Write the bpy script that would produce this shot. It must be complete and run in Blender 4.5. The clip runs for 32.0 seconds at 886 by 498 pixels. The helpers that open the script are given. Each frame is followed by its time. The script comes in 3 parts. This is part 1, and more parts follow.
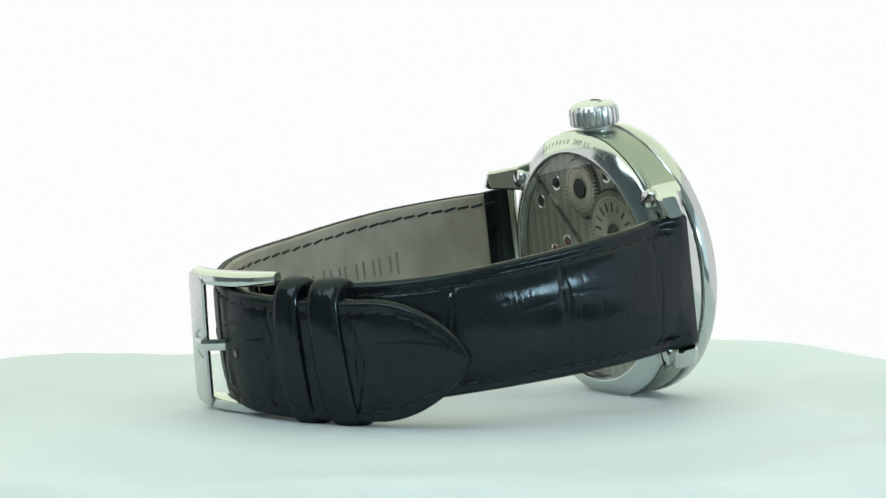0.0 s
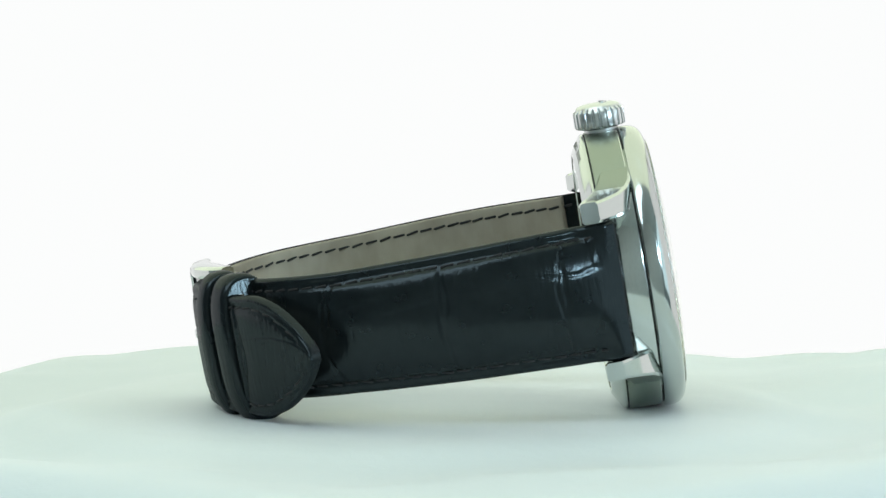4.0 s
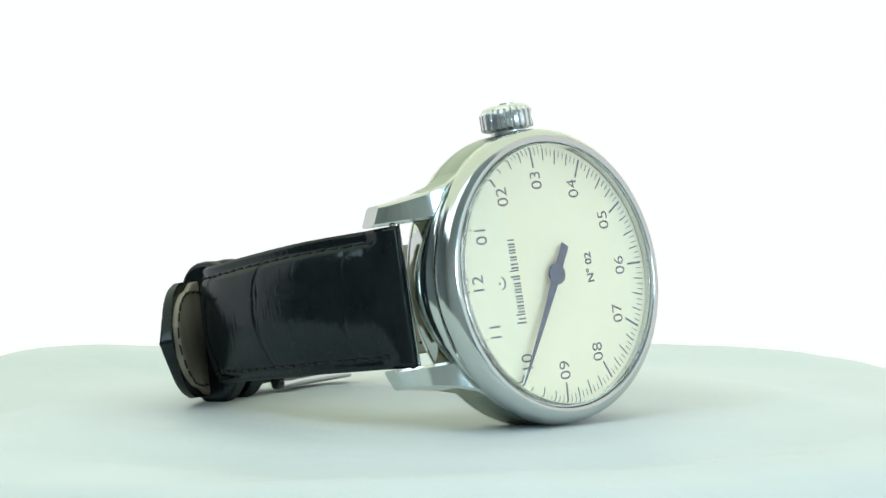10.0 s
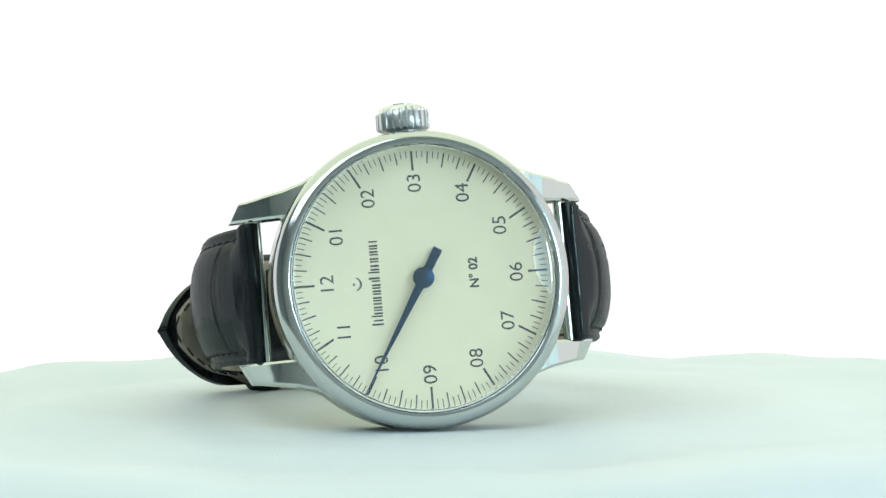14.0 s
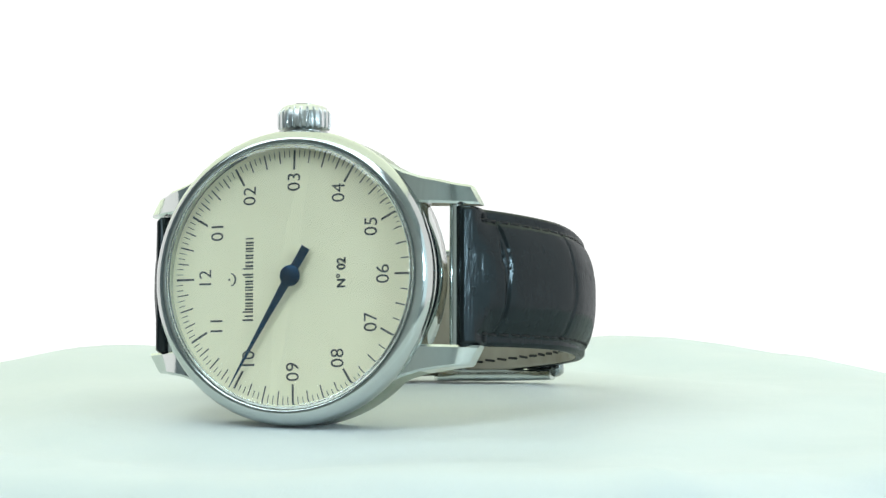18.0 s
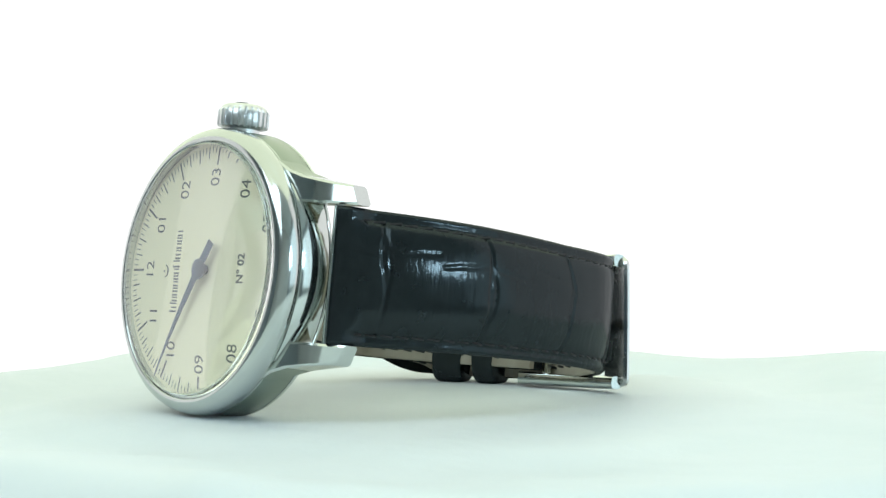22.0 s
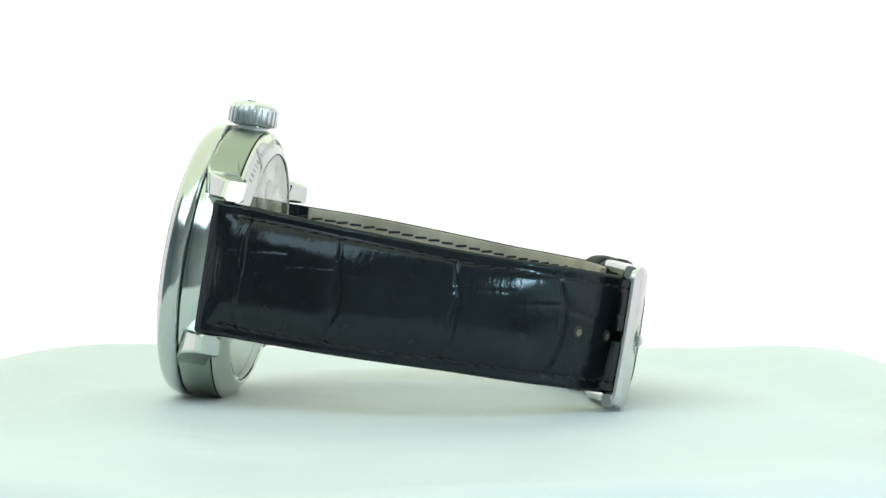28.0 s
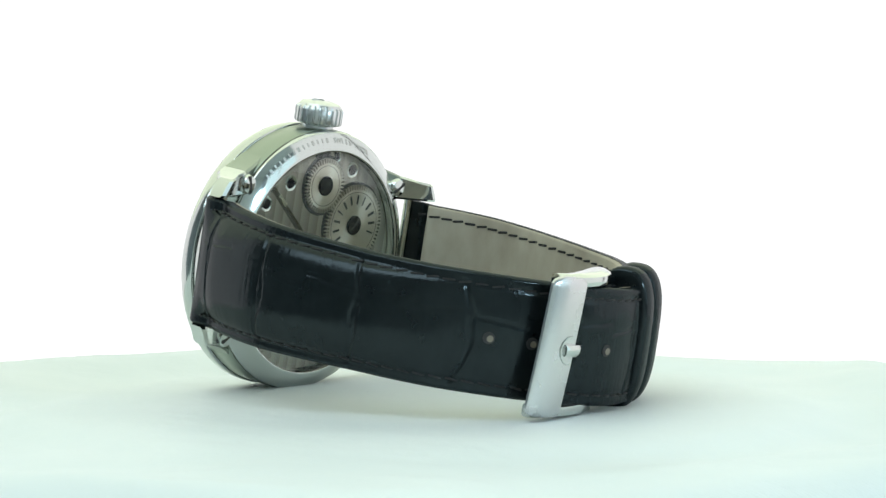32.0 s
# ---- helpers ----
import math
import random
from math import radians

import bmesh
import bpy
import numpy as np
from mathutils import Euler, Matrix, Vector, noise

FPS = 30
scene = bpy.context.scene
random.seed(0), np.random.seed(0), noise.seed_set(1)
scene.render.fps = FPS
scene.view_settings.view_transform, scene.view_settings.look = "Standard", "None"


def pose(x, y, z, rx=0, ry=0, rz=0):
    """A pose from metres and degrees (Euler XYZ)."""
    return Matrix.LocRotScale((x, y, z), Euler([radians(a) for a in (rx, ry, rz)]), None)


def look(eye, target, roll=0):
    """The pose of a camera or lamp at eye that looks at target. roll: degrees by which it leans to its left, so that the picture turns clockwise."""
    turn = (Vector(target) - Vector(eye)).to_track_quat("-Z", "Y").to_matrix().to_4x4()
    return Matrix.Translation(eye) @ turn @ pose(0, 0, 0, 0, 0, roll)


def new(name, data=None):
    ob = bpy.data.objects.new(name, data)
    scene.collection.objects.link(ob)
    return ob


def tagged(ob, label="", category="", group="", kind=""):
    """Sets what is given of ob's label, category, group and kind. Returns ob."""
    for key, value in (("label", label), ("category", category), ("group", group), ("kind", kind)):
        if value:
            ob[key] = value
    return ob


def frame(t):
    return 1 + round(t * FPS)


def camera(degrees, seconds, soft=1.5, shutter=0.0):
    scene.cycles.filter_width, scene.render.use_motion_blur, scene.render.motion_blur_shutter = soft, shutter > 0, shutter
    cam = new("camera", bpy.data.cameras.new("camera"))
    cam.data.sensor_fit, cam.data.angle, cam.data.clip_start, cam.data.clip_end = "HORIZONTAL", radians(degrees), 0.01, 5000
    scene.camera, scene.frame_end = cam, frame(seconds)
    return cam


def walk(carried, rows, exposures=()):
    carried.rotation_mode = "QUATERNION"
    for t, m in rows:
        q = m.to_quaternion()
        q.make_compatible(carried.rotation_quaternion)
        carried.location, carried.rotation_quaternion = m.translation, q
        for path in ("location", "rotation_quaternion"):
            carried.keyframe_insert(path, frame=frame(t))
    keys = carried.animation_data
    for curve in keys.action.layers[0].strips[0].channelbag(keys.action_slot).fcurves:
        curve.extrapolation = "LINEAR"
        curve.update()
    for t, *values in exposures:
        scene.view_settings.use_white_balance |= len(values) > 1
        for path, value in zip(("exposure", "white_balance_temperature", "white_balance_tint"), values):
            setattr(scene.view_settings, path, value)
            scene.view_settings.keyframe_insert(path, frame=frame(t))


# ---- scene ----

# Camera on a fixed tripod; the turntable turns before it.
cam = camera(15.861, 32.0, soft=1.4)
EYE = pose(0, -0.48447, 0.05341, 0, 0, -0.436) @ pose(0, 0, 0, -3.546, 0, 0) @ pose(0, 0, 0, 0, 0.247, 0) @ pose(0, 0, 0, 90)
walk(cam, [(0, EYE), (32, EYE)], exposures=[(0, -0.14), (11, -0.10), (17, 0.05), (32, 0.04)])

TURN_START, TURN_RATE = 120.514, -7.8457      # degrees, degrees a second
MM = 0.001
DIAL_AT = pose(-0.0061, -0.0352, 0.0215, -9.386, 0, 0) @ pose(0, 0, 0, 0, -2.993, 0)
STRAP_AT = pose(0, 0.005, 0, 0.55, 0, 0) @ pose(0, -0.005, 0)      # the strap against the case


# ---- light ----
world = bpy.data.worlds.new("room_light")
scene.world = world
world.use_nodes = True
world.node_tree.nodes["Background"].inputs[0].default_value = (0.80, 0.92, 0.86, 1)
world.node_tree.nodes["Background"].inputs[1].default_value = 0.25


def area_lamp(name, m, sx, power, colour, shape="RECTANGLE", sy=None):
    data = bpy.data.lights.new(name, "AREA")
    data.shape, data.size, data.size_y, data.energy, data.color = shape, sx, sy or sx, power, colour
    ob = new(name, data)
    ob.matrix_world = m
    return ob


LAMP_AT = (0.492, -0.507, 0.205)
area_lamp("studio_lamp_light", look(LAMP_AT, (0, -0.02, 0.02)), 0.104, 1.15, (0.66, 0.87, 1.0), "DISK")
# two unseen panels: yellow-green backlight, and bluish fill added from the front left
BACK_PANEL, FRONT_FILL = look((-0.05, 0.22, 0.42), (0, 0.0, 0)), look((-0.55, -0.52, 1.22), (0, -0.05, 0))
area_lamp("back_panel_light", BACK_PANEL, 1.0, 4.0, (0.905, 1.0, 0.76))
# bluish side fill, added at the unseen window opening
area_lamp("side_fill_light", look((1.99, -1.05, 0.55), (0, -1.05, 0.55)), 1.3, 8.5, (0.68, 0.91, 1.0), sy=1.7)
area_lamp("front_fill_light", FRONT_FILL, 1.2, 17.6, (0.77, 0.92, 1.0))


scene.cycles.max_bounces, scene.cycles.glossy_bounces, scene.cycles.transmission_bounces = 24, 16, 24


# ---- materials ----
def material(name):
    m = bpy.data.materials.new(name)
    m.use_nodes = True
    return m, m.node_tree.nodes, m.node_tree.links, m.node_tree.nodes["Principled BSDF"]


def coords(nodes, links, scale):
    tc = nodes.new("ShaderNodeTexCoord")
    mp = nodes.new("ShaderNodeMapping")
    mp.inputs["Scale"].default_value = scale
    links.new(tc.outputs["Object"], mp.inputs["Vector"])
    return mp.outputs["Vector"]


def noise_tex(nodes, links, scale, size=1.0, detail=3.0):
    n = nodes.new("ShaderNodeTexNoise")
    n.inputs["Scale"].default_value = size
    n.inputs["Detail"].default_value = detail
    links.new(coords(nodes, links, scale), n.inputs["Vector"])
    return n.outputs["Fac"]


def ramp(nodes, links, fac, stops):
    r = nodes.new("ShaderNodeValToRGB")
    for e, (p, c) in zip((r.color_ramp.elements[0], r.color_ramp.elements[1]), stops):
        e.position, e.color = p, (*c, 1)
    links.new(fac, r.inputs["Fac"])
    return r.outputs["Color"]


def bump(nodes, links, bsdf, height, strength, distance, prior=None):
    b = nodes.new("ShaderNodeBump")
    b.inputs["Strength"].default_value, b.inputs["Distance"].default_value = strength, distance
    links.new(height, b.inputs["Height"])
    if prior:
        links.new(prior, b.inputs["Normal"])
    links.new(b.outputs["Normal"], bsdf.inputs["Normal"])
    return b.outputs["Normal"]


def steel(name, rough, colour, grain, grain_strength, smudge=0.06):
    m, n, l, p = material(name)
    p.inputs["Metallic"].default_value = 1
    p.inputs["Base Color"].default_value = (*colour, 1)
    f = noise_tex(n, l, (160, 160, 160), 1.0, 4)
    mr = n.new("ShaderNodeMapRange")
    mr.inputs["To Min"].default_value, mr.inputs["To Max"].default_value = rough, rough + smudge
    l.new(f, mr.inputs["Value"])
    l.new(mr.outputs["Result"], p.inputs["Roughness"])
    if grain:
        bump(n, l, p, noise_tex(n, l, grain, 1.0, 2), grain_strength, 0.00003)
    return m


def plain(name, colour, rough=0.5, metal=0.0, vary=0.12, scale=400.0, spec=0.5):
    m, n, l, p = material(name)
    c2 = tuple(min(1, c * (1 + vary)) for c in colour)
    c1 = tuple(c * (1 - vary) for c in colour)
    l.new(ramp(n, l, noise_tex(n, l, (scale, scale, scale)), ((0.3, c1), (0.7, c2))), p.inputs["Base Color"])
    p.inputs["Roughness"].default_value, p.inputs["Metallic"].default_value = rough, metal
    p.inputs["Specular IOR Level"].default_value = spec
    return m


POLISHED = steel("polished_steel", 0.09, (0.585, 0.62, 0.60), None, 0, 0.05)
BEZEL_STEEL = steel("bezel_steel", 0.12, (0.54, 0.57, 0.555), None, 0, 0.05)
BRUSHED = steel("brushed_steel", 0.30, (0.31, 0.355, 0.305), (60, 9000, 60), 0.35)
SATIN = steel("satin_steel", 0.24, (0.62, 0.63, 0.63), (900, 900, 60), 0.15)
CROWN_STEEL = steel("crown_steel", 0.27, (0.66, 0.68, 0.68), None, 0)
DARK_STEEL = steel("dark_groove", 0.35, (0.10, 0.10, 0.11), None, 0)
BLUED = steel("blued_steel", 0.28, (0.009, 0.044, 0.105), None, 0)
# dark tone puts the shade of the bridges' gaps into the base plate
RHODIUM = steel("rhodium_plate", 0.42, (0.12, 0.112, 0.10), None, 0)
WHEEL = steel("wheel_steel", 0.30, (0.56, 0.52, 0.45), None, 0)
for node in WHEEL.node_tree.nodes:      # sunburst brushing round each wheel's centre
    if node.type == "BSDF_PRINCIPLED":
        node.inputs["Anisotropic"].default_value = 0.85
        turn = WHEEL.node_tree.nodes.new("ShaderNodeTangent")
        turn.direction_type, turn.axis = "RADIAL", "Y"
        WHEEL.node_tree.links.new(turn.outputs["Tangent"], node.inputs["Tangent"])
GOLD = steel("gilt_brass", 0.25, (0.75, 0.50, 0.20), None, 0)
LETTER_GILT = plain("gilt_lettering", (0.80, 0.74, 0.55), 0.4)
SCREW_BLUE = steel("blued_screw", 0.3, (0.012, 0.013, 0.018), None, 0)
INK = plain("printing_ink", (0.012, 0.014, 0.018), 0.5)
ENGRAVED = plain("engraved_steel", (0.42, 0.44, 0.42), 0.32, 1.0)
RUBY = plain("ruby_jewel", (0.10, 0.012, 0.02), 0.15)
DIAL = plain("ivory_lacquer", (0.81, 0.755, 0.54), 0.38, vary=0.012, scale=3000)
THREAD = plain("black_thread", (0.012, 0.012, 0.013), 0.8, vary=0.3, scale=3000)
EMBOSS = plain("pressed_leather", (0.19, 0.165, 0.125), 0.6)
GASKET = plain("white_gasket", (0.75, 0.76, 0.72), 0.6, vary=0.03)
# near-black for joints, slots, print, and the shade painted under the wheels
GAP_AND_SHADE = plain("gap_and_shade_black", (0.02, 0.02, 0.02), 0.7)


def leather():
    """Waxed black leather: a dark body under a thin, even gloss."""
    m, n, l, p = material("black_croc_leather")
    body, gloss, both, mix = (n.new("ShaderNode" + k) for k in ("BsdfDiffuse", "BsdfGlossy", "AddShader", "MixShader"))
    tone = ramp(n, l, noise_tex(n, l, (350, 350, 350), 1, 4), ((0.3, (0.0060, 0.0084, 0.0096)), (0.7, (0.0090, 0.0118, 0.0130))))
    l.new(tone, body.inputs["Color"])
    l.new(tone, p.inputs["Base Color"])
    p.inputs["Specular IOR Level"].default_value = 0.24
    p.inputs["Specular Tint"].default_value = (0.84, 0.97, 1.0, 1)
    gloss.inputs["Color"].default_value = (0.024, 0.029, 0.031, 1)
    v = n.new("ShaderNodeTexVoronoi")
    v.inputs["Scale"].default_value = 1
    l.new(coords(n, l, (1300, 1300, 900)), v.inputs["Vector"])
    fine = bump(n, l, gloss, v.outputs["Distance"], 0.10, 0.00005)
    wr = bump(n, l, gloss, noise_tex(n, l, (1700, 1700, 260), 1, 5), 0.80, 0.00008, fine)
    relief = bump(n, l, gloss, noise_tex(n, l, (220, 220, 150), 1, 3), 0.20, 0.0004, wr)
    l.new(relief, p.inputs["Normal"])
    mr = n.new("ShaderNodeMapRange")
    mr.inputs["From Min"].default_value, mr.inputs["From Max"].default_value = 0.3, 0.7
    mr.inputs["To Min"].default_value, mr.inputs["To Max"].default_value = 0.10, 0.18
    l.new(noise_tex(n, l, (260, 260, 260), 1, 4), mr.inputs["Value"])
    l.new(mr.outputs["Result"], gloss.inputs["Roughness"])
    l.new(mr.outputs["Result"], p.inputs["Roughness"])
    l.new(body.outputs[0], both.inputs[0])
    l.new(gloss.outputs[0], both.inputs[1])
    mix.inputs["Fac"].default_value = 0.30
    l.new(both.outputs[0], mix.inputs[1])
    l.new(p.outputs[0], mix.inputs[2])
    l.new(mix.outputs[0], n["Material Output"].inputs["Surface"])
    return m


def lining_leather():
    m, n, l, p = material("taupe_lining_leather")
    l.new(ramp(n, l, noise_tex(n, l, (130, 130, 70), 1, 6), ((0.30, (0.22, 0.19, 0.145)), (0.70, (0.40, 0.365, 0.29)))), p.inputs["Base Color"])
    p.inputs["Roughness"].default_value = 0.6
    w = bump(n, l, p, noise_tex(n, l, (1500, 1500, 200), 1, 4), 0.4, 0.0001)
    bump(n, l, p, noise_tex(n, l, (4000, 4000, 4000), 1, 2), 0.3, 0.00005, w)
    return m


def cloth_material():
    m, n, l, p = material("white_satin_cloth")
    l.new(ramp(n, l, noise_tex(n, l, (25, 25, 25), 1, 4), ((0.3, (0.635, 0.70, 0.715)), (0.7, (0.685, 0.74, 0.75)))), p.inputs["Base Color"])
    p.inputs["Roughness"].default_value = 0.55
    p.inputs["Sheen Weight"].default_value = 0.15
    weave = bump(n, l, p, noise_tex(n, l, (2600, 2600, 2600), 1, 2), 0.25, 0.00010)
    weave = bump(n, l, p, noise_tex(n, l, (1800, 240, 240), 1, 2), 0.15, 0.00010, weave)
    wv = n.new("ShaderNodeTexWave")
    wv.inputs["Scale"].default_value, wv.inputs["Distortion"].default_value, wv.inputs["Detail"].default_value = 1, 2.5, 2
    l.new(coords(n, l, (560, 560, 560)), wv.inputs["Vector"])
    weave = bump(n, l, p, wv.outputs["Fac"], 0.05, 0.00012, weave)
    bump(n, l, p, noise_tex(n, l, (70, 70, 70), 1, 4), 0.40, 0.0012, weave)
    return m


def glass_material(name, tint=(1, 1, 1), ior=1.6):
    m, n, l, p = material(name)
    n.remove(p)
    g = n.new("ShaderNodeBsdfGlass")
    g.inputs["Color"].default_value = (*tint, 1)
    g.inputs["Roughness"].default_value = 0.0
    g.inputs["IOR"].default_value = ior
    l.new(g.outputs[0], n["Material Output"].inputs["Surface"])
    return m


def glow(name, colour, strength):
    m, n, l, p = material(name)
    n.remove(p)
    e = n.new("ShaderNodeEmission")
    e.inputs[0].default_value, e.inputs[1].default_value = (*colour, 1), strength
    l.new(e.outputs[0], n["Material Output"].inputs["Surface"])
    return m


LEATHER, LINING, CLOTH = leather(), lining_leather(), cloth_material()
CRYSTAL, BACK_GLASS = glass_material("sapphire_crystal", (0.996, 1, 0.996), 1.77), glass_material("mineral_glass", (0.98, 1, 0.99), 1.4)
# the backdrop's lit white is emission of its own, which also lights the watch
BACKDROP_GLOW = glow("white_backdrop_glow", (0.99, 1.0, 0.997), 1.08)
TENT = plain("studio_wall_paint", (0.44, 0.50, 0.52), 0.8, scale=8)
DARK_WALL = plain("studio_wall_blue_grey", (0.32, 0.37, 0.38), 0.8, scale=8)
DISH = glow("lamp_diffuser", (0.36, 0.70, 1.0), 2.2)
DISH_RIM = glow("lamp_diffuser_rim", (0.80, 0.92, 1.0), 4.0)
CEILING = plain("ceiling_paint", (0.70, 0.74, 0.70), 0.8, scale=8)


# ---- mesh helpers ----
def smooth01(x):
    x = max(0.0, min(1.0, x))
    return x * x * (3 - 2 * x)


def mesh_of(name, bm, mat, smooth=True):
    me = bpy.data.meshes.new(name)
    bm.normal_update()
    bm.to_mesh(me)
    bm.free()
    me.materials.append(mat)
    if smooth:
        for f in me.polygons:
            f.use_smooth = True
    return me


def sharp(me, degrees=35):
    me.set_sharp_from_angle(angle=radians(degrees))
    return me


def part(name, bm, mat, parent, label="", smooth=True, angle=35):
    me = bm if isinstance(bm, bpy.types.Mesh) else sharp(mesh_of(name, bm, mat, smooth), angle)
    ob = new(name, me)
    ob.parent = parent
    return tagged(ob, label)


def lathe(profile, segs=128, axis="y", closed=False):
    """Spins (r, a) pairs, in mm, round a local axis through the origin: y (depth) or z."""
    bm = bmesh.new()
    rings = []
    for r, a in profile:
        if r < 1e-6:
            v = (0, a * MM, 0) if axis == "y" else (0, 0, a * MM)
            rings.append([bm.verts.new(v)])
            continue
        ring = []
        for i in range(segs):
            c, s = math.cos(2 * math.pi * i / segs) * r * MM, math.sin(2 * math.pi * i / segs) * r * MM
            ring.append(bm.verts.new((c, a * MM, s) if axis == "y" else (c, s, a * MM)))
        rings.append(ring)
    pairs = list(zip(rings, rings[1:])) + ([(rings[-1], rings[0])] if closed else [])
    for p, q in pairs:
        for i in range(segs):
            j = (i + 1) % segs
            if len(p) == 1:
                bm.faces.new((p[0], q[j], q[i]))
            elif len(q) == 1:
                bm.faces.new((p[i], p[j], q[0]))
            else:
                bm.faces.new((p[i], p[j], q[j], q[i]))
    bmesh.ops.recalc_face_normals(bm, faces=bm.faces)
    return bm


def moved(bm, x, y, z, m=None):
    bmesh.ops.transform(bm, matrix=Matrix.Translation((x * MM, y * MM, z * MM)) @ (m or Matrix()), verts=bm.verts)
    return bm


def box(sx, sy, sz, bevel=0.0, segs=2):
    bm = bmesh.new()
    bmesh.ops.create_cube(bm, size=1, matrix=Matrix.Diagonal((sx * MM, sy * MM, sz * MM, 1)))
    if bevel:
        bmesh.ops.bevel(bm, geom=bm.edges[:], offset=bevel * MM, segments=segs, affect="EDGES", profile=0.5)
    return bm


def loft(sections, cap=True):
    """Joins closed rings of points (mm) of equal length."""
    bm = bmesh.new()
    rings = [[bm.verts.new((x * MM, y * MM, z * MM)) for x, y, z in s] for s in sections]
    n = len(rings[0])
    for p, q in zip(rings, rings[1:]):
        for i in range(n):
            j = (i + 1) % n
            bm.faces.new((p[i], p[j], q[j], q[i]))
    if cap:
        bm.faces.new(rings[0])
        bm.faces.new(rings[-1][::-1])
    bmesh.ops.recalc_face_normals(bm, faces=bm.faces)
    return bm


def prism(outline, y0, y1):
    """A flat shape in the dial's plane, (x, z) in mm, from depth y0 to y1."""
    return loft([[(x, y0, z) for x, z in outline], [(x, y1, z) for x, z in outline]])


def lettering(text, size, m, mat, name, parent, thick=0.02, space=1.0, label="", bold=0.0):
    """Flat letters (size in mm) at the pose m, whose x runs along the text and whose z leaves the surface."""
    cu = bpy.data.curves.new(name, "FONT")
    cu.body, cu.size, cu.align_x, cu.align_y = text, size * MM, "CENTER", "CENTER"
    cu.extrude, cu.space_character, cu.resolution_u, cu.offset = thick * MM, space, 4, bold * MM
    tmp = new("lettering_draft", cu)
    me = bpy.data.meshes.new_from_object(tmp.evaluated_get(bpy.context.evaluated_depsgraph_get()))
    bpy.data.objects.remove(tmp)
    bpy.data.curves.remove(cu)
    me.transform(m)
    me.materials.clear()
    me.materials.append(mat)
    ob = new(name, me)
    ob.parent = parent
    return tagged(ob, label)


def frame_on(x, y, z, right, up):
    """A pose in mm at (x, y, z) with the given right and up directions."""
    r, u = Vector(right).normalized(), Vector(up).normalized()
    m = Matrix((r, u, r.cross(u))).transposed().to_4x4()
    m.translation = Vector((x, y, z)) * MM
    return m


def spline(points, step):
    """Catmull-Rom through the points, then even steps along it: points, tangents."""
    p = np.array([points[0]] + list(points) + [points[-1]], float)
    p[0], p[-1] = 2 * p[1] - p[2], 2 * p[-2] - p[-3]
    out = []
    for i in range(1, len(p) - 2):
        for u in np.linspace(0, 1, 24, endpoint=False):
            a, b, c, d = p[i - 1:i + 3]
            out.append(0.5 * (2 * b + (c - a) * u + (2 * a - 5 * b + 4 * c - d) * u * u + (3 * b - a - 3 * c + d) * u ** 3))
    out.append(p[-2])
    out = np.array(out)
    s = np.concatenate([[0], np.cumsum(np.linalg.norm(np.diff(out, axis=0), axis=1))])
    n = int(s[-1] / step)
    at = np.linspace(0, s[-1], n + 1)
    q = np.stack([np.interp(at, s, out[:, k]) for k in range(2)], 1)
    t = np.gradient(q, axis=0)
    return at, q, t / np.linalg.norm(t, axis=1)[:, None]


# ---- the room ----
def build_room():
    bm = bmesh.new()
    segs, r, zb, zt = 72, 1.0, -0.6, 1.3
    cols = []
    for i in range(segs + 1):
        a = radians(-14 + 184 * i / segs)
        cols.append((bm.verts.new((r * math.cos(a), r * math.sin(a), zb)), bm.verts.new((r * math.cos(a), r * math.sin(a), zt))))
    for (a, b), (c, d) in zip(cols, cols[1:]):
        bm.faces.new((a, c, d, b))
    tagged(new("backdrop", mesh_of("backdrop", bm, BACKDROP_GLOW)), "seamless white studio backdrop, glowing on its own, curving round the turntable", "backdrop", kind="structure")
    # the unseen wall beside the camera has an added window for bluish fill
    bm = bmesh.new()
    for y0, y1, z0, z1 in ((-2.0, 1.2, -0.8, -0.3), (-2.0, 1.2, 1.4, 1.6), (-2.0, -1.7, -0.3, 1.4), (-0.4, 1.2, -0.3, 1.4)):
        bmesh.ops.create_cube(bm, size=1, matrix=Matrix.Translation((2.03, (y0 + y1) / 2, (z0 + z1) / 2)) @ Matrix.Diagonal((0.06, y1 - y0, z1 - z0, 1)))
    tagged(new("wall_east", mesh_of("wall_east", bm, TENT, False)), "plain grey painted studio wall with an opening for the added window", "wall", kind="structure")
    win = new("added_window")
    tagged(win, "added white-framed window, out of view, holding the bluish side fill light", "window", kind="structure")
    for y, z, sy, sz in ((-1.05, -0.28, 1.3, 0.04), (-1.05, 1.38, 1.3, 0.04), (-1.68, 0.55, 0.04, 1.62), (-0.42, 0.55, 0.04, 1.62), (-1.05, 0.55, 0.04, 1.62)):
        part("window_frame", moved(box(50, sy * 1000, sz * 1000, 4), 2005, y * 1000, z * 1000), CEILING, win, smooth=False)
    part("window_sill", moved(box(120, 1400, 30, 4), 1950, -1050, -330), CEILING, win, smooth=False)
    for name, x, y, sx, sy, mat in (("wall_west", -2.03, -0.4, 0.06, 3.2, DARK_WALL), ("wall_south", 0, -2.03, 4.0, 0.06, CEILING), ("wall_north", 0, 1.25, 4.0, 0.06, TENT)):
        b = box(sx * 1000, sy * 1000, 2400)
        w = new(name, mesh_of(name, moved(b, x * 1000, y * 1000, 400), mat, False))
        tagged(w, "plain grey painted studio wall", "wall", kind="structure")
    tagged(new("ceiling", mesh_of("ceiling", moved(box(4200, 3500, 60), 0, -400, 1640), CEILING, False)), "white painted studio ceiling", "ceiling", kind="structure")
    tagged(new("floor", mesh_of("floor", moved(box(4200, 3500, 60), 0, -400, -840), TENT, False)), "grey studio floor under the table", "floor", kind="structure")


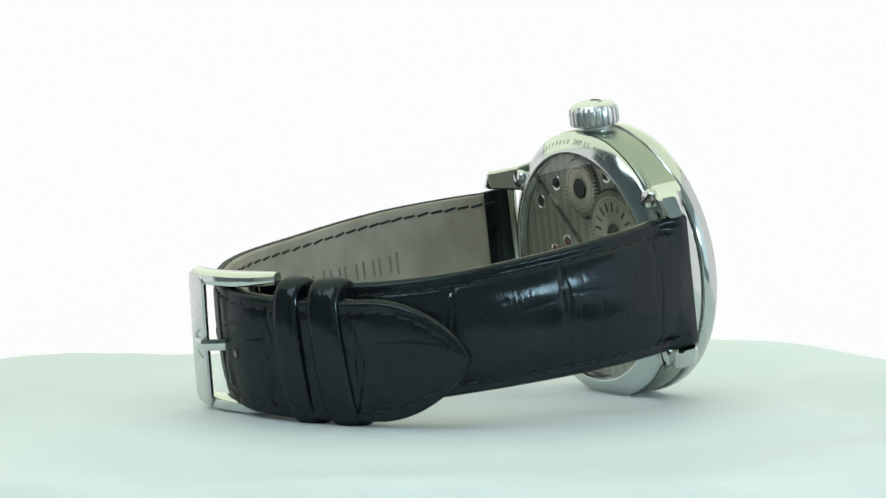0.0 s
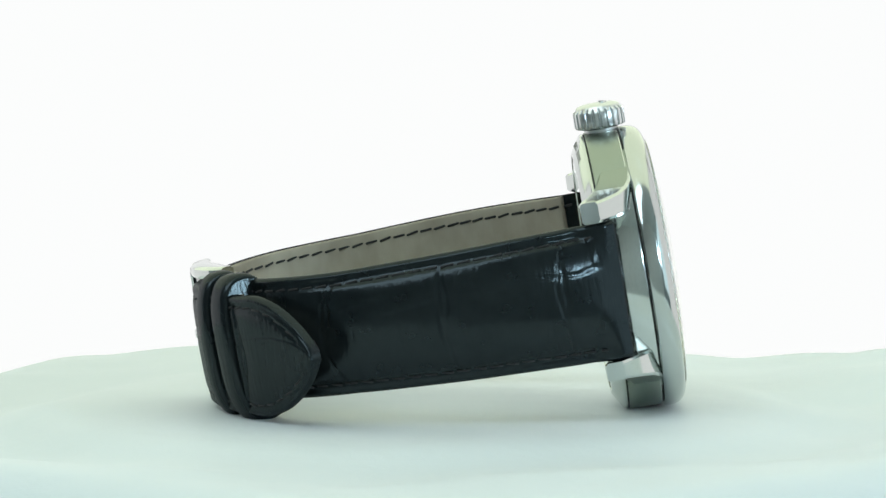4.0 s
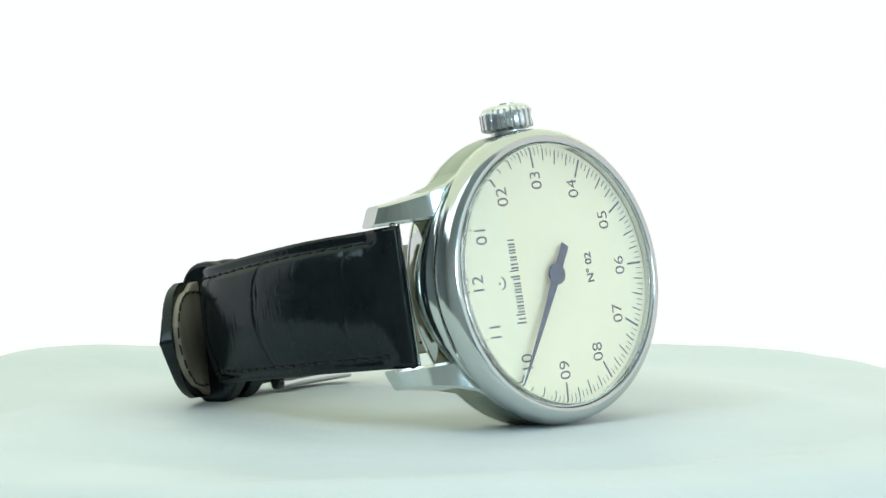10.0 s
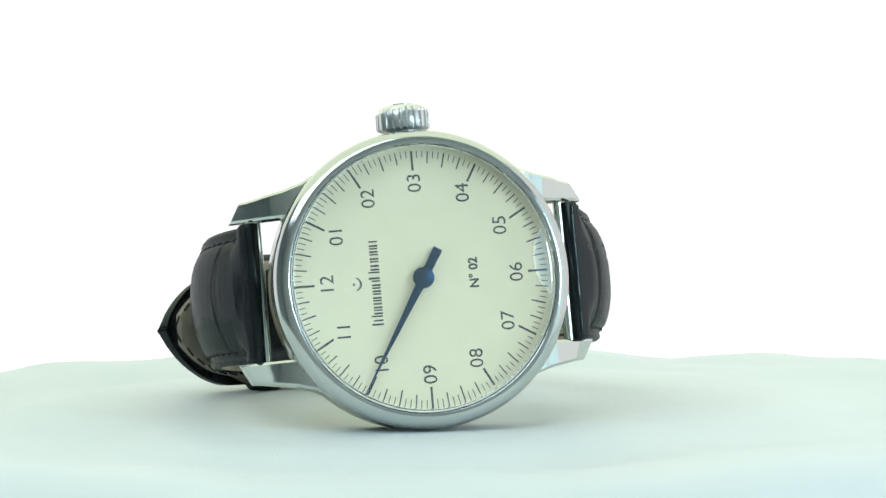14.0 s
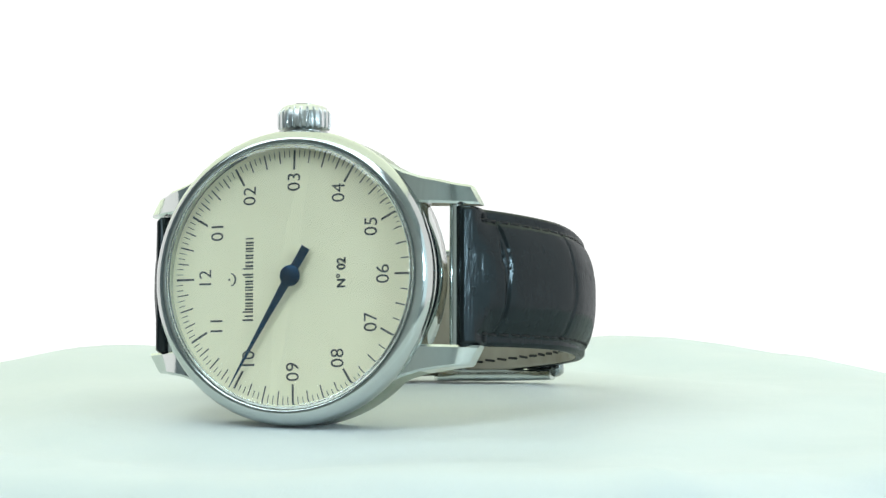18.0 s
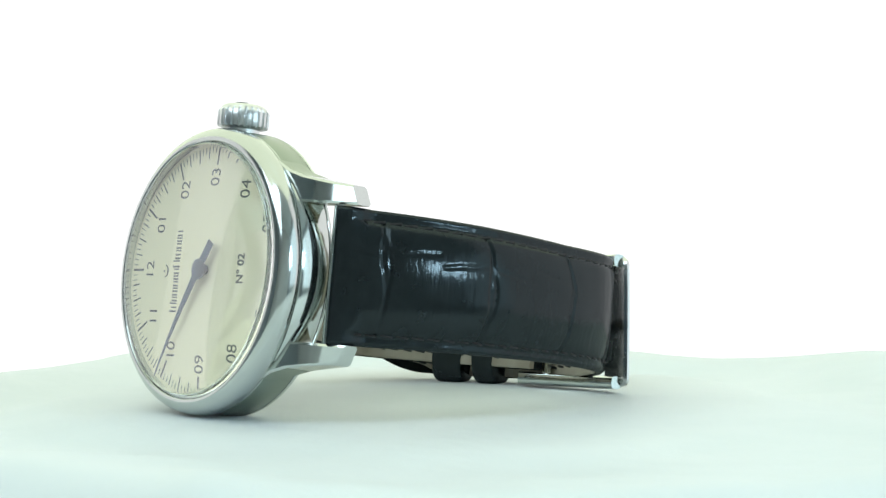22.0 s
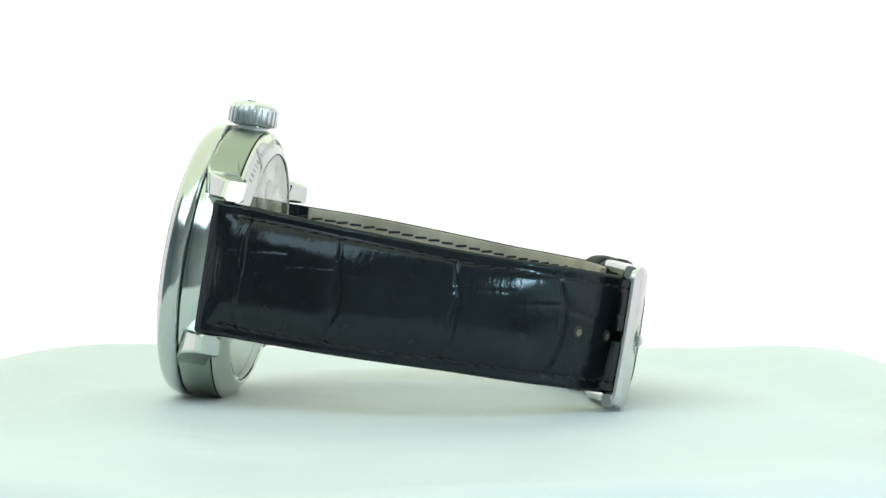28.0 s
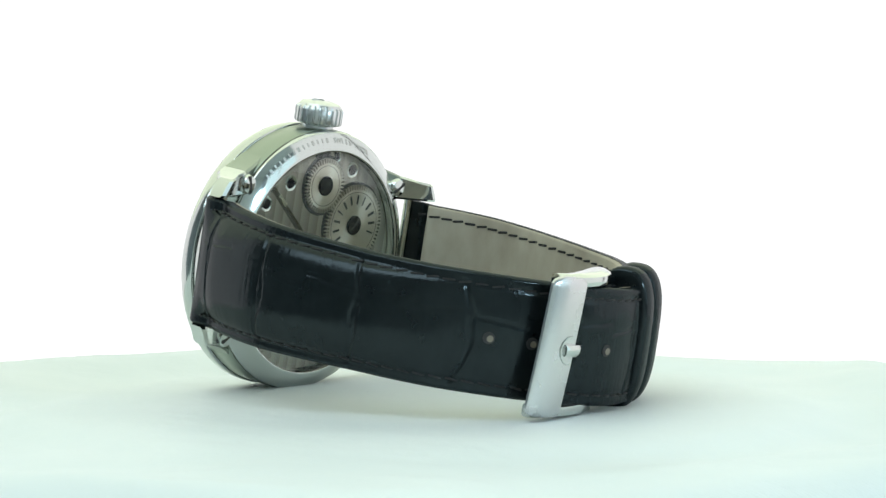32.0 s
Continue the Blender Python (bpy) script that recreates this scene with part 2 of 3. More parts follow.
def build_lamp():
    lamp = new("studio_lamp")
    tagged(lamp, "round bluish studio lamp with a wide diffuser dish", "lamp")
    part("diffuser", lathe([(53, 4), (72, 3), (82, 1.5), (82, 3), (53, 6)], 64, "z"), DISH, lamp)
    part("rim", lathe([(82, 0), (86, 0), (86, 3), (82, 3)], 64, "z", closed=True), DISH_RIM, lamp)
    part("shade", lathe([(86.5, -2), (88, -2), (88, 12), (55, 45), (10, 50), (10, 48), (53, 43), (86.5, 11)], 64, "z", closed=True), DARK_STEEL, lamp, "dark metal lamp shade")
    pole = lathe([(0, 0), (9, 0), (9, 900), (0, 900)], 24, "z")
    lamp.matrix_world = look(LAMP_AT, (0, -0.02, 0.02)) @ pose(0, 0, 0.001)
    stand = new("lamp_stand")
    tagged(stand, "dark metal stand carrying the studio lamp", "stand")
    back = lamp.matrix_world @ Vector((0, 0, 0.05))
    bmesh.ops.translate(pole, vec=(back.x, back.y, back.z - 0.9), verts=pole.verts)
    part("pole", pole, DARK_STEEL, stand)
    foot = lathe([(0, 0), (120, 0), (120, 8), (20, 16), (0, 16)], 48, "z")
    bmesh.ops.translate(foot, vec=(back.x, back.y, -0.81), verts=foot.verts)
    part("foot", foot, DARK_STEEL, stand)


def build_panel(m, size, shift):
    """An added, unseen flat light panel on a stand: housing behind the light, rim round it, pole beside it."""
    panel = new("unseen_light_panel")
    tagged(panel, "added flat white light panel on a dark metal stand, out of view", "light panel")
    for name, bm in (("housing", moved(box(size * 1000 + 20, size * 1000 + 20, 30, 4), 0, 0, 20)),):
        bmesh.ops.transform(bm, matrix=m, verts=bm.verts)
        part(name, bm, DARK_STEEL, panel, smooth=False)
    for x, y, sx, sy in ((0, 1, 1, 0), (0, -1, 1, 0), (1, 0, 0, 1), (-1, 0, 0, 1)):
        h = size * 500 + 6
        bm = moved(box(2 * h if sx else 12, 2 * h - 14 if sy else 12, 36, 2), x * h, y * h, 12)
        bmesh.ops.transform(bm, matrix=m, verts=bm.verts)
        part("rim", bm, CEILING, panel, smooth=False)
    at = m @ Vector((shift, 0, 0.06))
    pole = lathe([(0, -0.81e3), (11, -0.81e3), (11, at.z * 1000), (0, at.z * 1000)], 20, "z")
    bmesh.ops.translate(pole, vec=(at.x, at.y, 0), verts=pole.verts)
    part("pole", pole, DARK_STEEL, panel)
    foot = lathe([(0, -810), (160, -810), (160, -802), (24, -792), (0, -792)], 40, "z")
    bmesh.ops.translate(foot, vec=(at.x, at.y, 0), verts=foot.verts)
    part("foot", foot, DARK_STEEL, panel)


# ---- turntable and cloth ----
# soft folds of the cloth: place, direction, half length, half width, height (mm)
FOLDS = ((-112, 12, 0.6, 14, 6, 2.0), (66, -84, 2.4, 22, 5, 1.1), (-48, 84, 2.7, 26, 8, 0.8), (-118, -24, 1.2, 18, 6, 1.4),
         (-82, 34, 1.9, 30, 8, 0.7), (-70, -66, 2.4, 30, 10, 0.8), (20, -98, 0.3, 24, 8, 0.8), (96, 20, 1.9, 26, 9, 0.7), (88, -40, 1.2, 20, 8, 0.7), (10, 100, 0.2, 30, 9, 0.7))


def build_table():
    t = new("turntable")
    tagged(t, "round motorised display turntable under the white cloth", "turntable")
    part("platter", moved(lathe([(0, -4.5), (91, -4.5), (92, -5.5), (92, -13), (91, -14), (0, -14)], 96, "z"), 0, 0, 0), TENT, t)
    part("base", lathe([(0, -14), (80, -14), (85, -16), (85, -42), (0, -42)], 64, "z"), DARK_WALL, t)
    stand = new("display_stand")
    tagged(stand, "round grey pedestal standing under the turntable", "stand")
    part("stand_top", lathe([(0, -42), (87, -42), (88, -43), (88, -55), (87, -56), (0, -56)], 64, "z"), DARK_WALL, stand)
    part("column", lathe([(0, -56), (30, -56), (30, -790), (0, -790)], 40, "z"), DARK_STEEL, stand)
    part("foot", lathe([(0, -790), (150, -790), (165, -800), (165, -810), (0, -810)], 64, "z"), DARK_STEEL, stand)
    bm = bmesh.new()
    rings, segs = [], 240
    rows = [0] + [3 * k for k in range(1, 32)] + [95, 97, 98.5, 100, 101.5, 103, 104, 105, 106, 107, 107.6, 108] + [108 + 0.5 * k for k in range(1, 24)]
    for k, r in enumerate(rows):
        if r == 0:
            rings.append([bm.verts.new((0, 0, 0))])
            continue
        ring = []
        for i in range(segs):
            a = 2 * math.pi * i / segs
            fall = max(0.0, r - 96)
            z = -0.030 * fall ** 2 if r <= 108 else -4.3 - (r - 108) * 3.2
            fold = math.sin(5 * a + 0.6) + 0.7 * math.sin(8 * a + 2.1) + 0.5 * math.sin(13 * a)
            w = max(0.0, (r - 50) / 50)
            rr = r + (fold * 1.6 * max(0.0, min(1.0, (r - 90) / 14)) if r > 90 else 0)
            x, y = rr * math.cos(a), rr * math.sin(a)
            ease = max(0.0, min(1.0, (r - 40) / 50))
            sag = 0.8 + 0.9 * noise.noise(Vector((1.3 * math.cos(a), 1.3 * math.sin(a), 5.5)))
            mid = 64 + 7 * noise.noise(Vector((1.7 * math.cos(a), 1.7 * math.sin(a), 9.1)))
            z -= 1.9 * sag * (smooth01((r - mid + 9) / 11) - smooth01((r - mid - 6) / 18))
            n1 = noise.noise(Vector((x / 55, y / 55, 3.1)))
            n2 = noise.noise(Vector((x / 22, y / 22, 7.7)))
            z += ease * max(-2.2, -0.3 + 2.2 * n1 + 1.1 * n2 + 0.25 * noise.noise(Vector((x / 9, y / 9, 1.3)))) + (0.6 * fold * w if r > 85 else 0) * min(1.0, max(0.0, (r - 85) / 20))
            soft = ease * (1 - smooth01((r - 80) / 15))
            z += soft * (0.55 * noise.noise(Vector((x / 15, y / 15, 2.2))) + 0.16 * noise.noise(Vector((x / 7, y / 7, 4.4))))
            for fx, fy, turn, length, width, height in FOLDS:
                dx, dy = x - fx, y - fy
                u = dx * math.cos(turn) + dy * math.sin(turn)
                v = -dx * math.sin(turn) + dy * math.cos(turn) + 0.006 * u * u
                z += height * math.exp(-(u / length) ** 2 - (v / width) ** 2)
            ring.append(bm.verts.new((x * MM, y * MM, z * MM)))
        rings.append(ring)
    for p, q in zip(rings, rings[1:]):
        for i in range(segs):
            j = (i + 1) % segs
            if len(p) == 1:
                bm.faces.new((p[0], q[i], q[j]))
            else:
                bm.faces.new((p[i], q[i], q[j], p[j]))
    bmesh.ops.recalc_face_normals(bm, faces=bm.faces)
    c = new("tablecloth", mesh_of("tablecloth", bm, CLOTH))
    tagged(c, "white satin cloth draped in soft folds over the turntable", "cloth")
    return t, c


# ---- the watch ----
def build_watch():
    w = new("wristwatch")
    tagged(w, "steel wristwatch, ivory dial, black leather strap, standing on cloth", "watch")
    return w


def build_case(w):
    zc = 0.0
    band = lathe([(19.0, 2.0), (20.8, 2.02), (21.0, 2.1), (21.08, 2.25), (21.12, 6.8), (21.0, 7.0), (19.0, 7.05)], 192)
    cb = part("case_band", moved(band, 0, 0, zc), BRUSHED, w, "brushed steel case middle, polished between the lugs")
    cb.data.materials.append(POLISHED)
    for f in cb.data.polygons:
        if abs(f.center.x) > 16.6 * MM or f.center.y < 2.3 * MM:
            f.material_index = 1
    part("groove", moved(lathe([(19.5, 1.8), (20.7, 1.8), (20.7, 2.05), (19.5, 2.05)], 160), 0, 0, zc), GAP_AND_SHADE, w)
    bez = [(18.99, 1.0), (18.99, -1.3), (19.1, -1.52), (19.35, -1.63), (19.8, -1.58), (20.35, -1.3), (20.8, -0.88), (21.1, -0.35), (21.27, 0.25), (21.33, 0.9), (21.32, 1.5), (21.22, 1.72), (20.95, 1.84), (20.2, 1.85), (19.2, 1.85)]
    part("bezel", moved(lathe(bez, 192), 0, 0, -0.1), BEZEL_STEEL, w, "polished rounded steel bezel", angle=60)
    back = [(19.6, 7.15), (20.9, 7.2), (21.0, 7.3), (20.98, 7.55), (20.8, 7.8), (18.6, 9.15), (18.35, 9.27), (18.1, 9.3), (17.95, 9.22), (17.9, 9.0), (17.9, 7.2)]
    cb = part("case_back", moved(lathe(back, 192), 0, 0, zc), POLISHED, w, "polished steel display case back")
    part("back_seam", lathe([(20.0, 7.0), (20.85, 7.0), (20.85, 7.22), (20.0, 7.3)], 160), GAP_AND_SHADE, w)
    for text, size, a0, a1 in (("SWISS MADE", 1.3, -1, 26),):
        n = len(text)
        for k, ch in enumerate(text):
            if ch == " ":
                continue
            a = radians(a0 + (a1 - a0) * (k + 0.5) / n)
            # a runs from 3 o'clock towards 12 o'clock, read from behind
            rad = Vector((-math.sin(a), 0, math.cos(a)))
            tan = Vector((-math.cos(a), 0, -math.sin(a)))
            up = (rad * 2.2 + Vector((0, -1.35, 0))).normalized()
            at = rad * 19.65 + Vector((0, 8.53, zc))
            m = frame_on(at.x, at.y, at.z, tan, up)
            lettering(ch, size, m, ENGRAVED, "engraved_letter", cb)
    for k in range(14):
        a = radians(-5 - 3.2 * k)
        rad, tan = Vector((-math.sin(a), 0, math.cos(a))), Vector((-math.cos(a), 0, -math.sin(a)))
        at = rad * 19.65 + Vector((0, 8.515, zc))
        b = box(0.3 if k % 3 else 0.5, 0.75, 0.04)
        bmesh.ops.transform(b, matrix=frame_on(at.x, at.y, at.z, tan, rad * 2.2 + Vector((0, -1.35, 0))), verts=b.verts)
        part("engraved_mark", b, ENGRAVED, cb)
    g = part("back_glass", moved(lathe([(0, 9.15), (17.35, 9.15), (17.4, 9.15), (17.45, 9.15), (17.85, 9.0), (17.85, 8.4), (0, 8.4)], 128), 0, 0, zc), BACK_GLASS, w)
    g.visible_shadow = False
    # front crystal, domed, with a straight rim
    outer = [(18.82 * u, -3.3 + 1.35 * u ** 2) for u in np.linspace(0, 0.985, 48)] + [(18.6, -1.96), (18.68, -1.92), (18.8, -1.7)]
    c = part("crystal", moved(lathe(outer + [(18.82, -1.6), (18.82, -0.75), (18.75, -0.7), (18.7, -0.7), (18.65, -0.7), (0, -0.7)], 192), 0, 0, 0.0), CRYSTAL, w, "domed sapphire crystal", angle=40)
    c.visible_shadow = False
    part("gasket", moved(lathe([(18.86, -0.95), (18.86, -0.6), (19.05, -0.6), (19.05, -0.95)], 160, closed=True), 0, 0, 0), GASKET, w, "pale crystal gasket ring")
    part("rehaut", moved(lathe([(19.0, -0.55), (18.5, -0.55), (18.62, 1.3), (19.0, 1.3)], 160), 0, 0, 0.1), POLISHED, w)


def build_lugs(w):
    xs = [9.0, 13.0, 15.5, 18.0, 20.5, 22.8, 24.5, 25.3]
    yf = [1.5, 1.55, 1.9, 2.75, 4.0, 5.6, 6.8, 7.45]
    yb = [5.8, 6.2, 6.9, 7.8, 8.8, 9.7, 10.15, 10.0]
    zo = [18.4, 16.1, 14.75, 13.95, 13.5, 13.2, 13.05, 13.0]
    zi = [10.4, 10.2, 10.15, 10.1, 10.1, 10.1, 10.1, 10.1]
    for sx in (-1, 1):
        for sz in (-1, 1):
            secs = []
            for k, x in enumerate(xs):
                c = 0.35
                a, b, o, i = yf[k], yb[k], zo[k], zi[k]
                ring = [(a + c, i), (a, i + c), (a, o - c), (a + c, o), (b - c, o), (b, o - c), (b, i + c), (b - c, i)]
                cut = 1.1 * smooth01((x - 20) / 5.3)
                secs.append([(sx * (x + 0.45 - cut * (z - i) / 2.0), y, sz * z + 0.15) for y, z in ring])
            lug = part("lug", loft(secs), BRUSHED, w, angle=28)
            lug.data.materials.append(POLISHED)
            for f in lug.data.polygons:
                if abs(f.center.x) > 19.4 * MM or f.normal.y < -0.5 or sz * f.normal.z < -0.5:
                    f.material_index = 1
            x0 = 17.8
            bm = moved(lathe([(0, -1.4), (1.2, -1.4), (1.5, -1.1), (1.55, 0.4), (1.3, 0.8), (0.6, 1.0), (0, 1.02)], 40), sx * x0, 7.5, sz * 12.15, pose(0, 0, 0, 0, 0, 0))
            part("lug_screw", bm, POLISHED, lug, "slotted steel screw")
            sl = box(2.7, 0.5, 0.42)
            bmesh.ops.rotate(sl, matrix=Matrix.Rotation(radians(35 * sx * sz + 70), 3, "Y"), verts=sl.verts)
            part("screw_slot", moved(sl, sx * x0, 8.3, sz * 12.15), GAP_AND_SHADE, lug)
    for sx in (-1, 1):
        part("spring_bar", moved(lathe([(0, -10.2), (0.8, -10.2), (0.8, 10.2), (0, 10.2)], 24, "z"), sx * 22.2, 7.1, 0), POLISHED, w)


def build_crown(w):
    segs, ribs = 384, 24
    bm = bmesh.new()
    prof = [(0.0, 25.75), (2.2, 25.7), (3.0, 25.5), (3.3, 25.25), (3.38, 25.0), (3.7, 24.75), (3.84, 24.5), (3.84, 22.5), (3.74, 22.25), (3.38, 22.1), (2.6, 21.9), (2.5, 20.0)]
    rings = []
    for r, z in prof:
        if r == 0:
            rings.append([bm.verts.new((0, 0, z * MM))])
            continue
        ring = []
        for i in range(segs):
            a = 2 * math.pi * i / segs
            off = abs((i * ribs / segs) % 1.0 - 0.5)
            d = -0.34 * smooth01((off - 0.27) / 0.13) if r > 3.4 else 0.0
            ring.append(bm.verts.new(((r + d) * math.cos(a) * MM, (r + d) * math.sin(a) * MM, z * MM)))
        rings.append(ring)
    for p, q in zip(rings, rings[1:]):
        for i in range(segs):
            j = (i + 1) % segs
            bm.faces.new((p[0], q[i], q[j]) if len(p) == 1 else (p[i], q[i], q[j], p[j]))
    bmesh.ops.recalc_face_normals(bm, faces=bm.faces)
    cr = part("crown", moved(bm, -0.1, 4.3, -0.45), CROWN_STEEL, w, "fluted polished steel crown", angle=40)
    arc = []
    for k in range(13):
        a = radians(200 + 140 * k / 12)
        arc.append((1.5 * math.cos(a), 1.5 * math.sin(a)))
    for k in range(12, -1, -1):
        a = radians(200 + 140 * k / 12)
        arc.append((1.2 * math.cos(a), 1.15 * math.sin(a) + 0.05))
    b = loft([[(x - 0.1, y + 4.3, 25.15) for x, y in arc], [(x - 0.1, y + 4.3, 25.45) for x, y in arc]])
    part("crown_emblem", b, POLISHED, cr)


DIAL_DEPTH = 1.25


def build_dial(w):
    d = part("dial", lathe([(0, 0.0), (18.6, 0.0), (18.6, 0.5), (0, 0.5)], 128), DIAL, w, "ivory lacquer dial")
    d.location.y = DIAL_DEPTH * MM
    for k in range(144):
        a = 2 * math.pi * k / 144
        r0, wd = (15.15, 0.30) if k % 12 == 0 else (15.85, 0.20) if k % 6 == 0 else (16.2, 0.17) if k % 3 == 0 else (16.95, 0.11)
        b = box(wd, 0.02, 17.95 - r0)
        bmesh.ops.transform(b, matrix=Matrix.Rotation(a, 4, "Y") @ Matrix.Translation((0, -0.012 * MM, (17.95 + r0) / 2 * MM)), verts=b.verts)
        part("hour_mark" if k % 12 == 0 else "minute_mark", b, INK, d)
    for h in range(1, 13):
        a = radians((h - 3) * 30)
        r = 13.4
        lettering("%02d" % h, 2.75, frame_on(r * math.sin(a) + 0.1, -0.012, r * math.cos(a), (0, 0, 1), (-1, 0, 0)), INK, "numeral", d, 0.008, 1.02)
    lettering("N\u00b0 02", 1.75, frame_on(7.35, -0.012, 0.3, (0, 0, 1), (-1, 0, 0)), INK, "model_lettering", d, 0.008, bold=0.055)
    # brand line as plain bars, and its arc mark
    widths = [1.25, 0.62, 0.34, 0.6, 0.7, 0.62, 0.75, 0.95, 0.34, 0.75, 0.75, 0.62, 0.75]
    z, gap, xb = -6.1, 0.15, -5.95
    for k, wd in enumerate(widths):
        wd *= 1.1
        hgt = 1.6 if k in (0, 7) else 1.2
        part("brand_bar", moved(box(hgt, 0.02, 0.26), xb - hgt / 2, -0.012, z + 0.13), INK, d)
        if wd > 1.2:
            part("brand_bar", moved(box(hgt * 0.8, 0.02, 0.22), xb - hgt * 0.4, -0.012, z + wd / 2), INK, d)
        if wd > 0.4:
            part("brand_bar", moved(box(hgt, 0.02, 0.2), xb - hgt / 2, -0.012, z + wd - 0.1), INK, d)
        z += wd + gap
    arc = [(-9.5 + 0.95 * math.cos(radians(a)), -0.2 + 0.95 * math.sin(radians(a))) for a in range(-80, 81, 10)]
    arc += [(-9.5 + 0.68 * math.cos(radians(a)), -0.2 + 0.82 * math.sin(radians(a))) for a in range(80, -81, -10)]
    part("brand_arc", prism(arc, -0.022, -0.002), INK, d)
    part("brand_dot", moved(box(0.3, 0.02, 0.3, 0.0), -9.65, -0.012, -0.2), INK, d)


def build_hand(w):
    a = radians(211.2)
    out = [(0.62, 1.2), (0.42, 6.0), (0.05, 18.2), (-0.05, 18.2), (-0.42, 6.0), (-0.62, 1.2), (-0.62, -1.2), (-0.66, -4.6), (0.66, -4.6), (0.62, -1.2)]
    bm = prism(out, -1.02, -0.88)
    bmesh.ops.transform(bm, matrix=Matrix.Rotation(a, 4, "Y"), verts=bm.verts)
    h = part("hand", bm, BLUED, w, "single blued steel hand", smooth=False)
    h.location.y = DIAL_DEPTH * MM
    part("hub", lathe([(0, -1.15), (1.3, -1.15), (1.5, -1.05), (1.5, -0.85), (0.7, -0.8), (0.7, 0.1), (0, 0.1)], 48), BLUED, h)


def gear(r, teeth, y0, y1, hole, cx, cz):
    pts = []
    for k in range(teeth):
        for u, rr in ((0.0, r - 0.8), (0.15, r), (0.42, r), (0.58, r - 0.8)):
            a = 2 * math.pi * (k + u) / teeth
            pts.append((rr * math.cos(a), rr * math.sin(a)))
    n = len(pts)
    inner = [(hole * math.cos(2 * math.pi * i / n), hole * math.sin(2 * math.pi * i / n)) for i in range(n)]
    bm = bmesh.new()
    rings = [[bm.verts.new(((x + cx) * MM, y * MM, (z + cz) * MM)) for x, z in ring] for ring, y in ((inner, y0), (pts, y0), (pts, y1), (inner, y1))]
    for p, q in zip(rings, rings[1:]):
        for i in range(n):
            j = (i + 1) % n
            bm.faces.new((p[i], p[j], q[j], q[i]))
    bmesh.ops.recalc_face_normals(bm, faces=bm.faces)
    return bm


